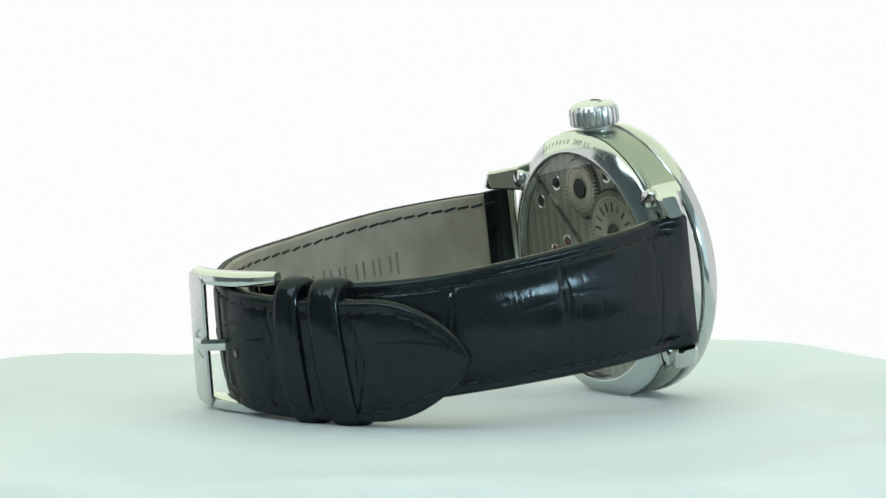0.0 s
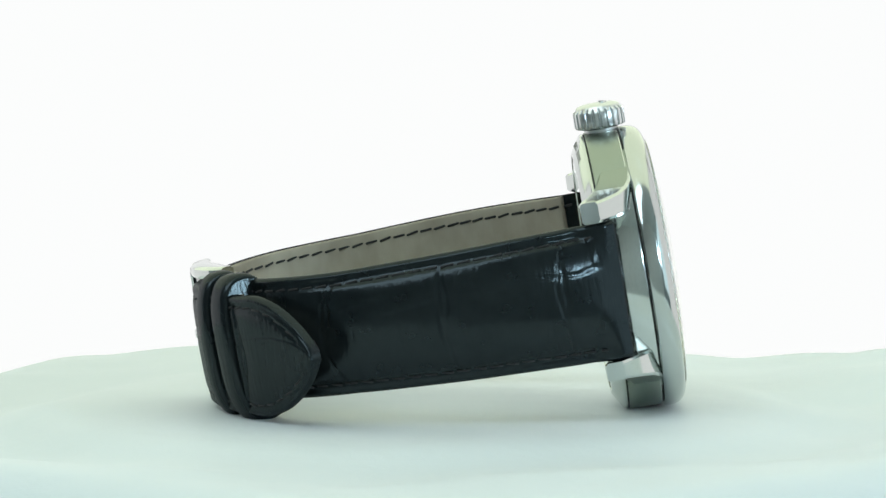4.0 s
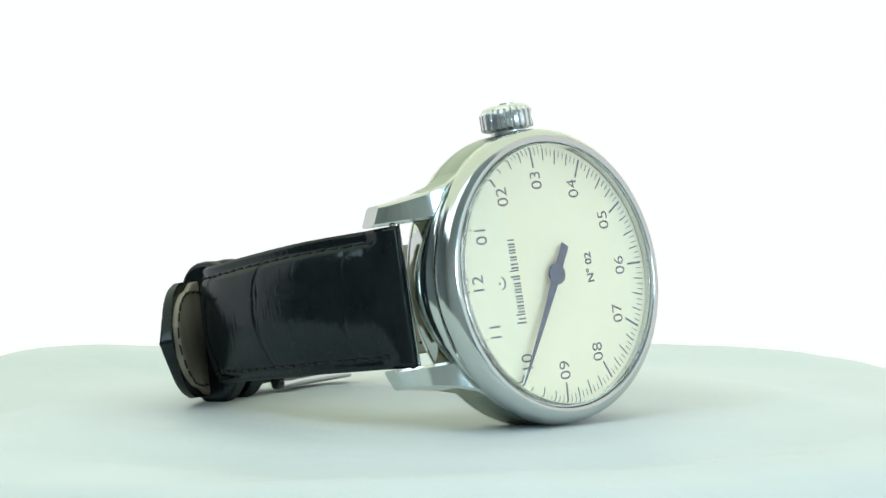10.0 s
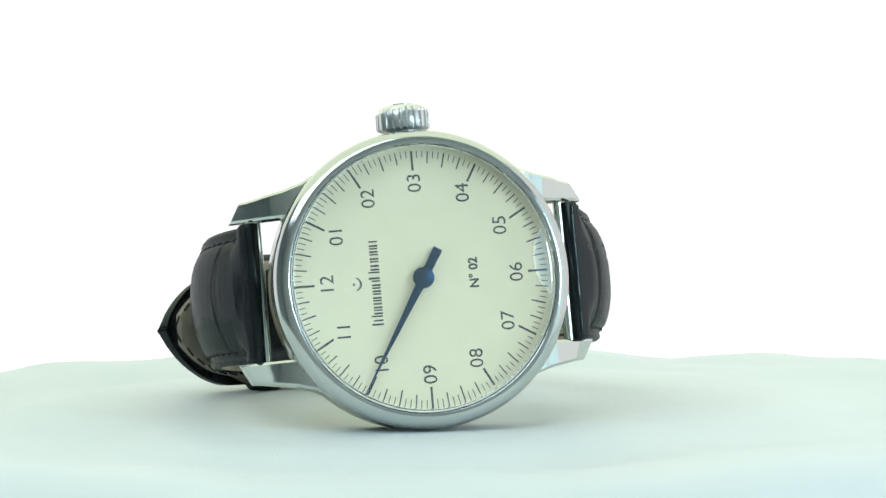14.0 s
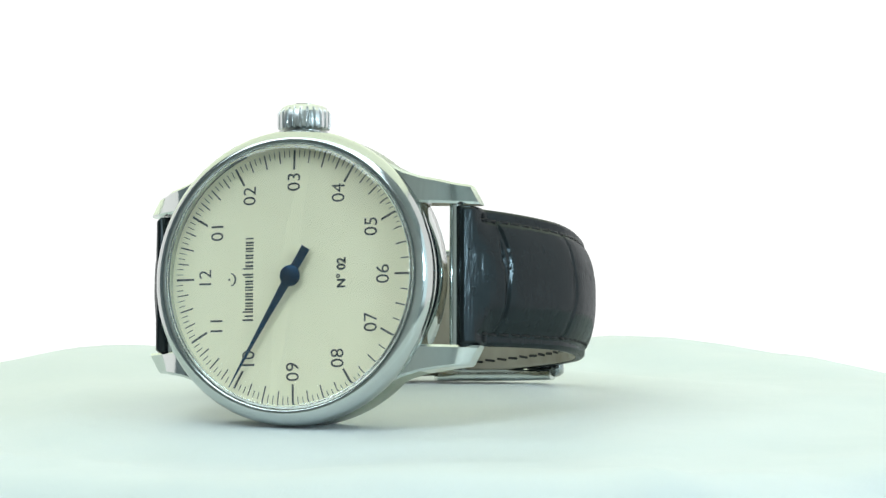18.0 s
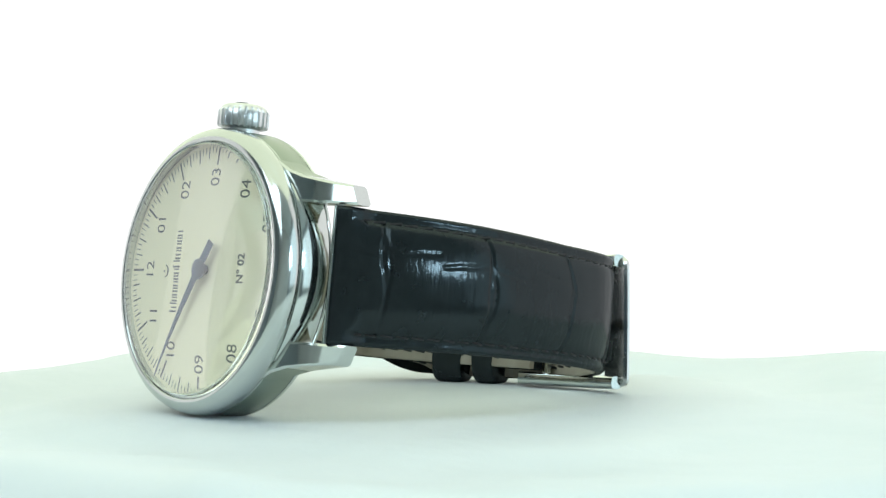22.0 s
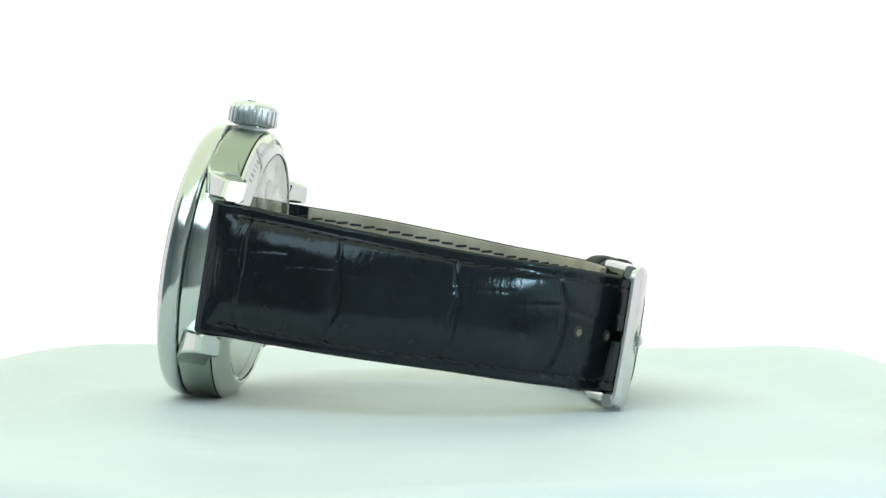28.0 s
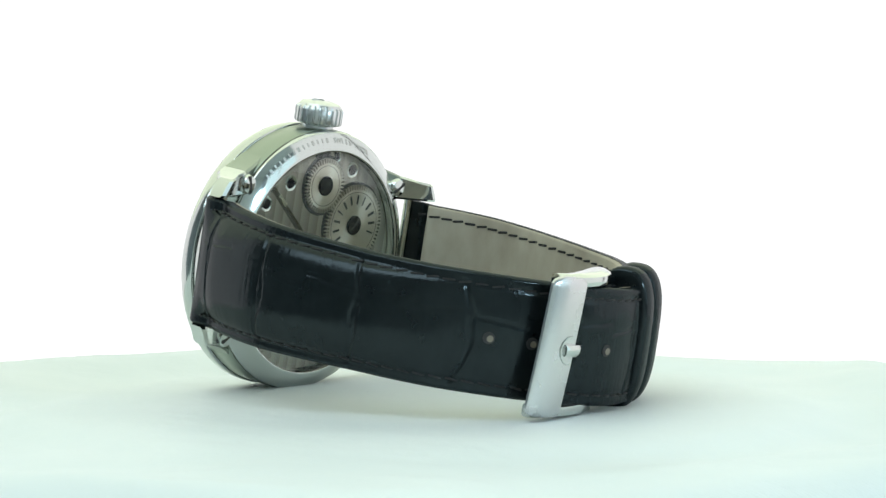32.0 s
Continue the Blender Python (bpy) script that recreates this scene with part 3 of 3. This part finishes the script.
def build_movement(w):
    zc = 0.1
    m, n, l, p = material("striped_bridge_plate")
    p.inputs["Metallic"].default_value = 1
    p.inputs["Base Color"].default_value = (0.29, 0.265, 0.235, 1)
    p.inputs["Roughness"].default_value = 0.42
    wv = n.new("ShaderNodeTexWave")
    wv.wave_profile = "SAW"
    wv.inputs["Scale"].default_value = 1
    wv.bands_direction = "X"
    l.new(coords(n, l, (150, 150, 150)), wv.inputs["Vector"])
    bump(n, l, p, wv.outputs["Fac"], 0.9, 0.0004)
    l.new(ramp(n, l, wv.outputs["Fac"], ((0.0, (0.27, 0.25, 0.22)), (0.9, (0.42, 0.39, 0.34)))), p.inputs["Base Color"])
    mv = part("movement", moved(lathe([(0, 6.7), (17.9, 6.7), (17.9, 5.2), (0, 5.2)], 128), 0, 0, zc), RHODIUM, w, "hand-wound movement with striped plates")
    # two bridges with a gap between them
    def bridge(a0, a1, r, extra):
        pts = [(r * math.sin(radians(a)), r * math.cos(radians(a)) + zc) for a in np.linspace(a0, a1, 40)] + extra
        return prism(pts, 7.25, 6.7)
    part("bridge", bridge(-88, 44, 17.7, [(2.6, 4.4), (1.2, 2.6), (-1.0, 0.6)]), m, mv, "striped rhodium bridge")
    part("bridge", bridge(47, 118, 17.7, [(3.6, -3.0), (1.5, 0.8), (3.4, 3.6)]), m, mv)
    part("bridge", bridge(150, 255, 17.7, [(-8, -3.0), (-2, -4.2)]), m, mv)
    for r, teeth, cx, cz, name in ((4.45, 46, 0.1, 12.2, "crown_wheel"), (6.6, 66, -8.1, 5.9, "ratchet_wheel")):
        g = part(name, gear(r, teeth, 7.85, 7.35, 1.0, cx, cz), WHEEL, mv, "toothed steel winding wheel", angle=30)
        # flat near-black disc puts shade round the wheel's teeth by colour
        part("wheel_shade_disc", moved(lathe([(0, 7.29), (r + 0.45, 7.29), (r + 0.5, 7.2), (0, 7.2)], 80), cx, 0, cz), GAP_AND_SHADE, g)
        part("wheel_screw", moved(lathe([(0, 8.15), (1.45, 8.15), (1.6, 8.0), (1.6, 7.6), (0, 7.6)], 40), cx, 0, cz), SCREW_BLUE, g)
        b = box(2.9, 0.06, 0.3)
        bmesh.ops.rotate(b, matrix=Matrix.Rotation(radians(50), 3, "Y"), verts=b.verts)
        part("screw_slot", moved(b, cx, 8.16, cz), GAP_AND_SHADE, g)
        part("wheel_rim", moved(lathe([(r - 1.15, 7.87), (r - 1.2, 7.89), (r - 1.25, 7.87), (r - 1.25, 7.8), (r - 1.15, 7.8)], 80, closed=True), cx, 0, cz), RHODIUM, g)
        if r > 5:
            for k in range(13):
                a = radians(-125 + 250 * k / 12 + 20)
                b = box(0.4 if k % 4 else 0.25, 0.05, 1.5)
                bmesh.ops.transform(b, matrix=Matrix.Rotation(a, 4, "Y") @ Matrix.Translation((0, 0, 4.2 * MM)), verts=b.verts)
                part("brand_bar", moved(b, cx, 7.88, cz), GAP_AND_SHADE, g)
    for cx, cz, r, mat, name in ((7.7, 12.4, 1.15, SCREW_BLUE, "plate_screw"), (12.6, 9.0, 1.1, SCREW_BLUE, "plate_screw"), (-6.5, 14.8, 1.15, SCREW_BLUE, "plate_screw"), (-2.3, 16.75, 0.75, SCREW_BLUE, "plate_screw"), (6.2, 3.2, 0.95, RUBY, "jewel"), (10.0, 1.4, 0.95, RUBY, "jewel"), (-6, -10, 1.0, RUBY, "jewel")):
        o = part(name, moved(lathe([(0, 7.35), (r * 0.72, 7.35), (r * 0.75, 7.3), (r * 0.75, 7.0), (0, 7.0)], 32), cx, 0, cz), mat, mv)
        part("countersink", moved(lathe([(r * 0.75, 7.26), (r * 1.05, 7.34), (r * 1.12, 7.26), (r * 0.75, 7.2)], 32, closed=True), cx, 0, cz), POLISHED, o)
    part("balance_wheel", moved(lathe([(4.6, 7.1), (5.4, 7.1), (5.4, 6.8), (4.6, 6.8)], 64, closed=True), 4.5, 0, -9.0), GOLD, mv, "gilt balance wheel")
    lettering("SWISS", 0.95, frame_on(8.9, 7.262, 9.6, (-0.75, 0, -0.66), (-0.66, 0, 0.75)), LETTER_GILT, "engraved_lettering", mv)


# ---- strap ----
LONG_PATH = [(23.9, 5.4), (25.75, 7.5), (27.59, 10.03), (30.54, 15.63), (33.23, 23.8), (33.84, 30.4), (32.93, 39.04), (30.1, 48.69), (25.75, 56.82), (19.39, 63.22), (13.13, 66.77), (6.06, 68.91), (0.0, 69.41), (-8.08, 67.38), (-15.15, 64.23), (-21.21, 60.68), (-27.27, 55.8), (-32.52, 51.02)]
SHORT_PATH = [(-23.7, 5.4), (-25.0, 7.6), (-26.29, 10.03), (-28.21, 15.12), (-29.59, 22.27), (-29.59, 29.38), (-28.68, 36.5), (-27.07, 43.61), (-23.94, 50.72), (-19.19, 56.61), (-13.33, 60.58), (-7.07, 63.22), (0.0, 64.74), (2.52, 64.84)]


class Strap:
    def __init__(self, path, thick0, thick1, tip, lift, swell):
        self.s, self.q, self.t = spline(path, 0.25)
        side = 1 if path[0][0] > 0 else -1
        self.n = np.stack([self.t[:, 1], -self.t[:, 0]], 1) * side
        self.lift, self.swell = lift, swell
        self.length, self.tip, self.thick0, self.thick1 = self.s[-1], tip, thick0, thick1

    def width(self, s):
        w = 20.0 + self.swell * smooth01(s / 14) - (2.3 + self.swell) * min(1.0, s / 43)
        if self.tip and s > self.length - 14:
            u = (s - (self.length - 14)) / 14
            w *= max(0.008, 1 - u ** 1.8) ** 0.7
        return w

    def pad(self, s):
        return 2.25 * smooth01((s - 1.6) / 4.5) * (1 - 0.82 * smooth01((s - 34) / 30))

    def thick(self, s):
        th = max(self.pad(s) + self.thick1, self.thick0 * (1 - smooth01((s - 2.5) / 3)))
        return th - self.roll(s)

    def roll(self, s):
        """The strap's end has a small round edge."""
        return 0.35 - math.sqrt(max(0.01, 0.35 ** 2 - (0.35 - s) ** 2)) if s < 0.35 else 0.0

    def drop(self, s):
        return self.lift * smooth01(s / 20) - 0.45 * smooth01(s / 60) - 1.2 * smooth01((s - 56) / 45) * (1 if self.tip else 0.3)

    def at(self, s):
        k = np.array([np.interp(s, self.s, a) for a in (self.q[:, 0], self.q[:, 1], self.n[:, 0], self.n[:, 1], self.t[:, 0], self.t[:, 1])])
        return k[:2], k[2:4], k[4:]

    def place(self, s, z, out):
        p, n, _ = self.at(s)
        return (p[0] + n[0] * out, p[1] + n[1] * out, z + self.drop(s))


def croc(s, v, grooves, seed, deep):
    """Height in mm of the large scales: bowed cross creases, crinkled in the middle, and one lengthwise crease that shifts from scale to scale."""
    near = min(grooves, key=lambda g: abs(s - g))
    bow = (1.9 + 0.8 * math.sin(near * 1.3)) * v * v - 0.7
    ss = s + bow + 0.55 * noise.noise(Vector((v * 2.2, near, seed)))
    near = min(grooves, key=lambda g: abs(ss - g))
    d = abs(ss - near)
    mid = math.exp(-((v - 0.12 - 0.2 * math.sin(near)) / 0.36) ** 2)
    half = (0.30 + 0.45 * (0.5 + 0.5 * math.sin(near * 2.1))) * mid
    h = -0.19 * deep * math.exp(-((d - half) / 0.20) ** 2)
    band = math.exp(-(d / (half + 0.35)) ** 4)
    h -= 0.10 * deep * band
    h += 0.17 * deep * band * mid * noise.noise(Vector((ss / 0.55, v * 9 + ss, seed + 2)))
    k = sum(1 for g in grooves if ss > g)
    line = (0.34, 0.36, 0.33, 0.37, 0.30, 0.34, 0.2, 0.3)[k % 8] + 0.012 * (s - near) * (1 if k % 2 else -1) + 0.02 * noise.noise(Vector((s / 2.0, 2.0, seed)))
    h -= 0.15 * deep * math.exp(-((v - line) * 9.5 / 0.20) ** 2) * (1 if k % 4 != 3 else 0.4) * (1 - band)
    h += 0.08 * deep * smooth01(d / 3.2)
    h += 0.022 * noise.noise(Vector((s / 0.55, v * 2.5, seed + 4)))
    h += 0.03 * noise.noise(Vector((s / 5, v * 2, seed + 9)))
    return h


def build_strap(w, strap, name, label, grooves, seed, deep):
    cols = 72
    vs = [math.sin(math.pi / 2 * (-1 + 2 * i / cols)) * 0.35 + (-1 + 2 * i / cols) * 0.65 for i in range(cols + 1)]
    bm = bmesh.new()
    rows = []
    for s in strap.s:
        wd, th = strap.width(s) / 2, strap.thick(s)
        pad = strap.pad(s)
        row = []
        for v in vs:
            edge = abs(v)
            h = -pad * (1 - max(0.0, 1 - (edge / 0.86) ** 2.4) ** 0.75)
            stitch = -0.16 * math.exp(-(((1 - edge) * wd - 1.7) / 0.35) ** 2) if wd > 4 else 0
            stitch += 0.04 * smooth01((edge - 0.8) * 10) * noise.noise(Vector((s / 0.8, v * 11, seed)))
            h += (croc(s, v, grooves, seed, deep) * smooth01((0.9 - edge) * 8) + stitch) * smooth01((s - 1.5) / 3)
            h -= 0.45 * smooth01((edge - 0.95) / 0.05)
            row.append(bm.verts.new([c * MM for c in strap.place(s, v * wd, h - strap.roll(s))]))
        split = -pad - 0.62 * (th - pad)
        row.append(bm.verts.new([c * MM for c in strap.place(s, wd, split)]))
        row.append(bm.verts.new([c * MM for c in strap.place(s, -wd, split)]))
        rows.append(row)
    n = len(rows[0])
    for p, q in zip(rows, rows[1:]):
        for i in range(n):
            j = (i + 1) % n
            bm.faces.new((p[i], p[j], q[j], q[i]))
    bm.faces.new(rows[0])
    bm.faces.new(rows[-1])
    bmesh.ops.recalc_face_normals(bm, faces=bm.faces)
    st = part(name, bm, LEATHER, w, label, angle=70)
    # lining under the leather, set in a little from its edge
    bm = bmesh.new()
    rows = []
    for s in strap.s[(strap.s > 5.0) & (strap.s < strap.length - (2.5 if strap.tip else 0.0))]:
        wd, th = strap.width(s) / 2 - (0.12 + (1.4 * smooth01((s - strap.length + 18) / 5) if strap.tip else 0)), strap.thick(s)
        th = max(th, 2.3)
        sp = -strap.pad(s) - 0.6 * (th - strap.pad(s))
        ring = [(wd, sp), (wd, -th + 0.2), (wd - 0.3, -th), (0.0, -th - 0.05), (-wd + 0.3, -th), (-wd, -th + 0.2), (-wd, sp)] if wd > 0.6 else [(wd * f, -th * g) for f, g in ((1, .6), (1, .8), (.5, .9), (0, .95), (-.5, .9), (-1, .8), (-1, .6))]
        rows.append([bm.verts.new([c * MM for c in strap.place(s, z, o)]) for z, o in ring])
    for p, q in zip(rows, rows[1:]):
        for i in range(7):
            j = (i + 1) % 7
            bm.faces.new((p[i], p[j], q[j], q[i]))
    bm.faces.new(rows[0])
    bm.faces.new(rows[-1])
    bmesh.ops.recalc_face_normals(bm, faces=bm.faces)
    ln = part("lining", bm, LINING, st, "smooth taupe leather lining", angle=60)
    # stitches: sunk dashes along both edges, on both faces
    dash = sharp(mesh_of("stitch", box(1.95, 0.26, 0.38, 0.12, 1), THREAD), 60)
    end = strap.length - (1.0 if strap.tip else 6.0)
    s = 4.0
    while s < end:
        wd, th = strap.width(s) / 2, strap.thick(s)
        for side in (1, -1):
            pad = strap.pad(s)
            edge = max(0.0, wd - 1.7) / wd
            top = -pad * (1 - max(0.0, 1 - (edge / 0.86) ** 2.4) ** 0.75) - 0.12
            for out, face in ((top, 1), (-th - 0.02, -1)):
                z = side * (wd - 1.7)
                if wd < 2.2:
                    continue
                p, nn, t = strap.at(s)
                slope = side * (strap.width(s + 0.5) - strap.width(s - 0.5)) / 2 if strap.tip else 0
                a = Vector((t[0], t[1], slope)).normalized()
                b = Vector((nn[0], nn[1], 0))
                m = Matrix((a, b, a.cross(b))).transposed().to_4x4()
                m = m @ Matrix.Rotation(radians(7 * side * face + 4 * math.sin(s * 3.7 + side)), 4, "Y")
                m.translation = Vector(strap.place(s, z, out)) * MM
                o = new("stitch", dash)
                o.parent = st
                o.matrix_local = m
        s += 2.45
    return st


def build_keeper(w, strap_in, strap_out, s0, s1, s_out0, s_out1, lean, label):
    """A leather loop round both straps: s0..s1 along the inner strap, s_out0..s_out1 along the outer one."""
    secs = []
    steps = 18
    for k in range(steps + 1):
        u = 0.5 - 0.5 * math.cos(math.pi * k / steps)
        si, so = s0 + (s1 - s0) * u, s_out0 + (s_out1 - s_out0) * u
        wd = max(strap_in.width(si), min(18.4, strap_out.width(so) + 0.3)) / 2 + 0.25
        bulge = 0.85 * (1 - abs(2 * u - 1) ** 3) ** 0.45
        pi_, ni, _ = strap_in.at(si)
        po, no, to = strap_out.at(so)
        thi = strap_in.thick(si)
        d = strap_out.drop(so) + 0.65

        gap = (po[0] - pi_[0]) * no[0] + (po[1] - pi_[1]) * no[1]
        top, bottom = 0.25 + bulge, -gap - thi - 0.8
        mid, half = (top + bottom) / 2, (top - bottom) / 2
        ring = []
        for a in range(0, 360, 9):
            c, sn = math.cos(radians(a)), math.sin(radians(a))
            o = mid + half * math.copysign(abs(sn) ** 0.8, sn)
            z = (wd + 0.35 + bulge) * math.copysign(abs(c) ** 0.62, c)
            slide = -math.tan(radians(lean)) * z
            ring.append((po[0] + no[0] * o + to[0] * slide, po[1] + no[1] * o + to[1] * slide, z * 1.05 + d))
        secs.append(ring)
    bm = loft(secs, cap=True)
    k = part("keeper", bm, LEATHER, w, label, angle=50)
    return k


def build_buckle(w):
    def tilt(x, y, turn=radians(9.5)):
        dx, dy = x - 12.9, y - 67.2
        return 12.9 + dx * math.cos(turn) - dy * math.sin(turn), 67.2 + dx * math.sin(turn) + dy * math.cos(turn)

    # broad front bar, slightly rounded, across the strap
    secs = []
    for k in range(41):
        z = -10.4 + 20.8 * k / 40
        u = abs(z) / 10.6
        bow = 0.5 * (1 - u * u)
        ring = []
        for x, y in ((15.9, 65.9), (16.0, 66.3), (15.7, 66.7), (14.3, 67.5), (12.4, 68.2), (10.4, 68.7), (9.9, 68.7), (9.7, 68.4), (9.8, 67.9), (11.6, 67.5), (13.5, 66.8), (15.3, 65.7)):
            ring.append((x, y + bow * 0.3))
        e = math.sqrt(max(0.0, 1 - max(0.0, (abs(z) - 9.0) / 1.45) ** 2))
        mx, my = 12.9, 67.2
        secs.append([(*tilt(mx + (x - mx) * (0.35 + 0.65 * e), my + (y - my) * (0.35 + 0.65 * e)), z - 0.55) for x, y in ((px + 0.11 * (10 - z), py - 0.017 * (10 - z)) for px, py in ring)])
    b = part("buckle", loft(secs), SATIN, w, "brushed steel pin buckle", angle=40)
    for side in (1, -1):
        secs = []
        arm = [(14.7, 66.0, 0.9), (12.0, 66.5, 1.5), (8.5, 66.1, 2.0), (4.5, 64.9, 2.3), (1.2, 63.4, 2.2), (-0.6, 62.3, 1.8), (-1.8, 61.5, 1.1)]
        for k, (x, y, r) in enumerate(arm):
            zc = side * 9.6 - 0.55
            ring = []
            for a in range(0, 360, 30):
                c, sn = math.cos(radians(a)), math.sin(radians(a))
                skew = 0.0 if side > 0 else 1.9 * max(0.0, min(1.0, x / 12))
                dx = (arm[min(k + 1, 6)][0] - arm[max(k - 1, 0)][0])
                dy = (arm[min(k + 1, 6)][1] - arm[max(k - 1, 0)][1])
                ln = math.hypot(dx, dy)
                nx, ny = -dy / ln, dx / ln
                sup = lambda t: math.copysign(abs(t) ** 0.6, t)
                ring.append((x + skew + nx * sup(sn) * r, y - 0.15 * skew + ny * sup(sn) * r, zc + sup(c) * 1.0))
            secs.append(ring)
        part("arm", loft(secs), POLISHED, b, angle=40)
    part("hinge_bar", moved(lathe([(0, -10), (0.75, -10), (0.75, 10), (0, 10)], 24, "z"), 2.2, 63.6, -0.55), POLISHED, b)
    secs = []
    for x, y in ((5.8, 65.2), (7.8, 66.9), (9.4, 68.1), (10.8, 68.6), (12.2, 68.6), (13.1, 68.3)):
        secs.append([(x, y - 0.6, -1.75), (x, y + 0.25, -1.75), (x, y + 0.5, -1.35), (x, y + 0.5, -0.45), (x, y + 0.25, -0.05), (x, y - 0.6, -0.05)])
    part("pin", loft(secs), POLISHED, b)
    # half-round emblem in low relief on the bar
    nrm = Vector((0.15, 0.99, 0)).normalized()
    along = Vector((0.99, -0.15, 0)).normalized()
    ring = []
    for rr in (2.15, 1.95):
        arc = [Vector((*tilt(12.0, 68.6), -0.9)) + along * (rr * math.cos(radians(a))) + Vector((0, 0, rr * math.sin(radians(a)))) for a in range(-90, 91, 15)]
        ring.append(arc)
    outline = ring[0] + ring[1][::-1]
    part("emblem", loft([[tuple(p - nrm * 0.3) for p in outline], [tuple(p + nrm * 0.22) for p in outline]]), POLISHED, b)
    return b


def build_holes(w, strap):
    for s in HOLES:
        p, n, t = strap.at(s)
        bm = lathe([(0.0, 0.02), (0.92, 0.02), (0.92, -0.4), (0, -0.4)], 24)
        a, b = Vector((t[0], t[1], 0)), Vector((n[0], n[1], 0))
        m = Matrix((a, b, a.cross(b))).transposed().to_4x4()
        m.translation = Vector(strap.place(s, -0.3, 0.16)) * MM
        bmesh.ops.transform(bm, matrix=m, verts=bm.verts)
        hole = part("buckle_hole", bm, GAP_AND_SHADE, w)
        bm = lathe([(0.0, 0.035), (0.5, 0.035), (0.5, -0.1), (0, -0.1)], 16)
        bmesh.ops.transform(bm, matrix=m @ pose(0.0002, 0, 0.0001), verts=bm.verts)
        part("hole_lining", bm, EMBOSS, hole)


HOLES = (62.4, 69.0, 75.6, 82.6)

build_room()
build_lamp()
build_panel(BACK_PANEL, 1.0, -0.45)
build_panel(FRONT_FILL, 1.2, -0.55)
turntable, tablecloth = build_table()
watch = build_watch()
build_case(watch)
build_lugs(watch)
build_crown(watch)
build_dial(watch)
build_hand(watch)
build_movement(watch)
long_strap = Strap(LONG_PATH, 3.4, 2.3, True, 0.05, 0.0)
short_strap = Strap(SHORT_PATH, 3.4, 2.4, False, 0.4, 0.0)
long_part = build_strap(watch, long_strap, "long_strap", "black crocodile-grain leather strap with pointed end", (7.4, 24.0, 41.6, 59.0, 75.5, 90.5, 106), 2.0, 1.0)
short_part = build_strap(watch, short_strap, "short_strap", "black crocodile-grain leather strap", (9.3, 27.0, 45.0, 62.7), 5.0, 0.62)


def s_near(strap, x, y):
    return float(strap.s[np.argmin((strap.q[:, 0] - x) ** 2 + (strap.q[:, 1] - y) ** 2)])


build_keeper(watch, short_strap, long_strap, s_near(short_strap, -6.9, 63.2), s_near(short_strap, -10.6, 61.8), s_near(long_strap, -7.5, 67.5), s_near(long_strap, -11.6, 65.8), 3.0, "fixed black leather keeper loop")
build_keeper(watch, short_strap, long_strap, s_near(short_strap, -12.6, 60.9), s_near(short_strap, -16.6, 58.6), s_near(long_strap, -13.5, 65.0), s_near(long_strap, -18.0, 62.5), 5.0, "loose black leather keeper loop, slightly askew")
build_buckle(watch)


def emboss(st, strap):
    """Worn embossed line on the lining, as plain bars."""
    s = 22.0
    for k in range(16):
        p, n, t = strap.at(s)
        h = 3.6 if k in (0, 9) else 2.8
        b = box(0.42, 0.06, h)
        a, c = Vector((t[0], t[1], 0)), Vector((n[0], n[1], 0))
        m = Matrix((a, c, a.cross(c))).transposed().to_4x4()
        m.translation = Vector(strap.place(s, 0.8, -strap.thick(s) - 0.06)) * MM
        bmesh.ops.transform(b, matrix=m, verts=b.verts)
        part("embossed_bar", b, EMBOSS, st)
        s += (1.5, 2.4, 1.3, 2.0)[k % 4]


emboss(long_part, long_strap)
build_holes(long_part, long_strap)
for ob in watch.children:
    if ob.name.split(".")[0] in ("long_strap", "short_strap", "keeper", "buckle"):
        ob.matrix_basis = STRAP_AT @ (pose(0.0005, 0.0017, -0.0002) if ob.name.startswith("buckle") else Matrix())


def motions():
    rows = [(0.5 * k, pose(0, 0, 0, 0, 0, TURN_START + TURN_RATE * 0.5 * k)) for k in range(65)]
    walk(turntable, rows)
    walk(tablecloth, rows)
    walk(watch, [(t, m @ DIAL_AT) for t, m in rows])


motions()
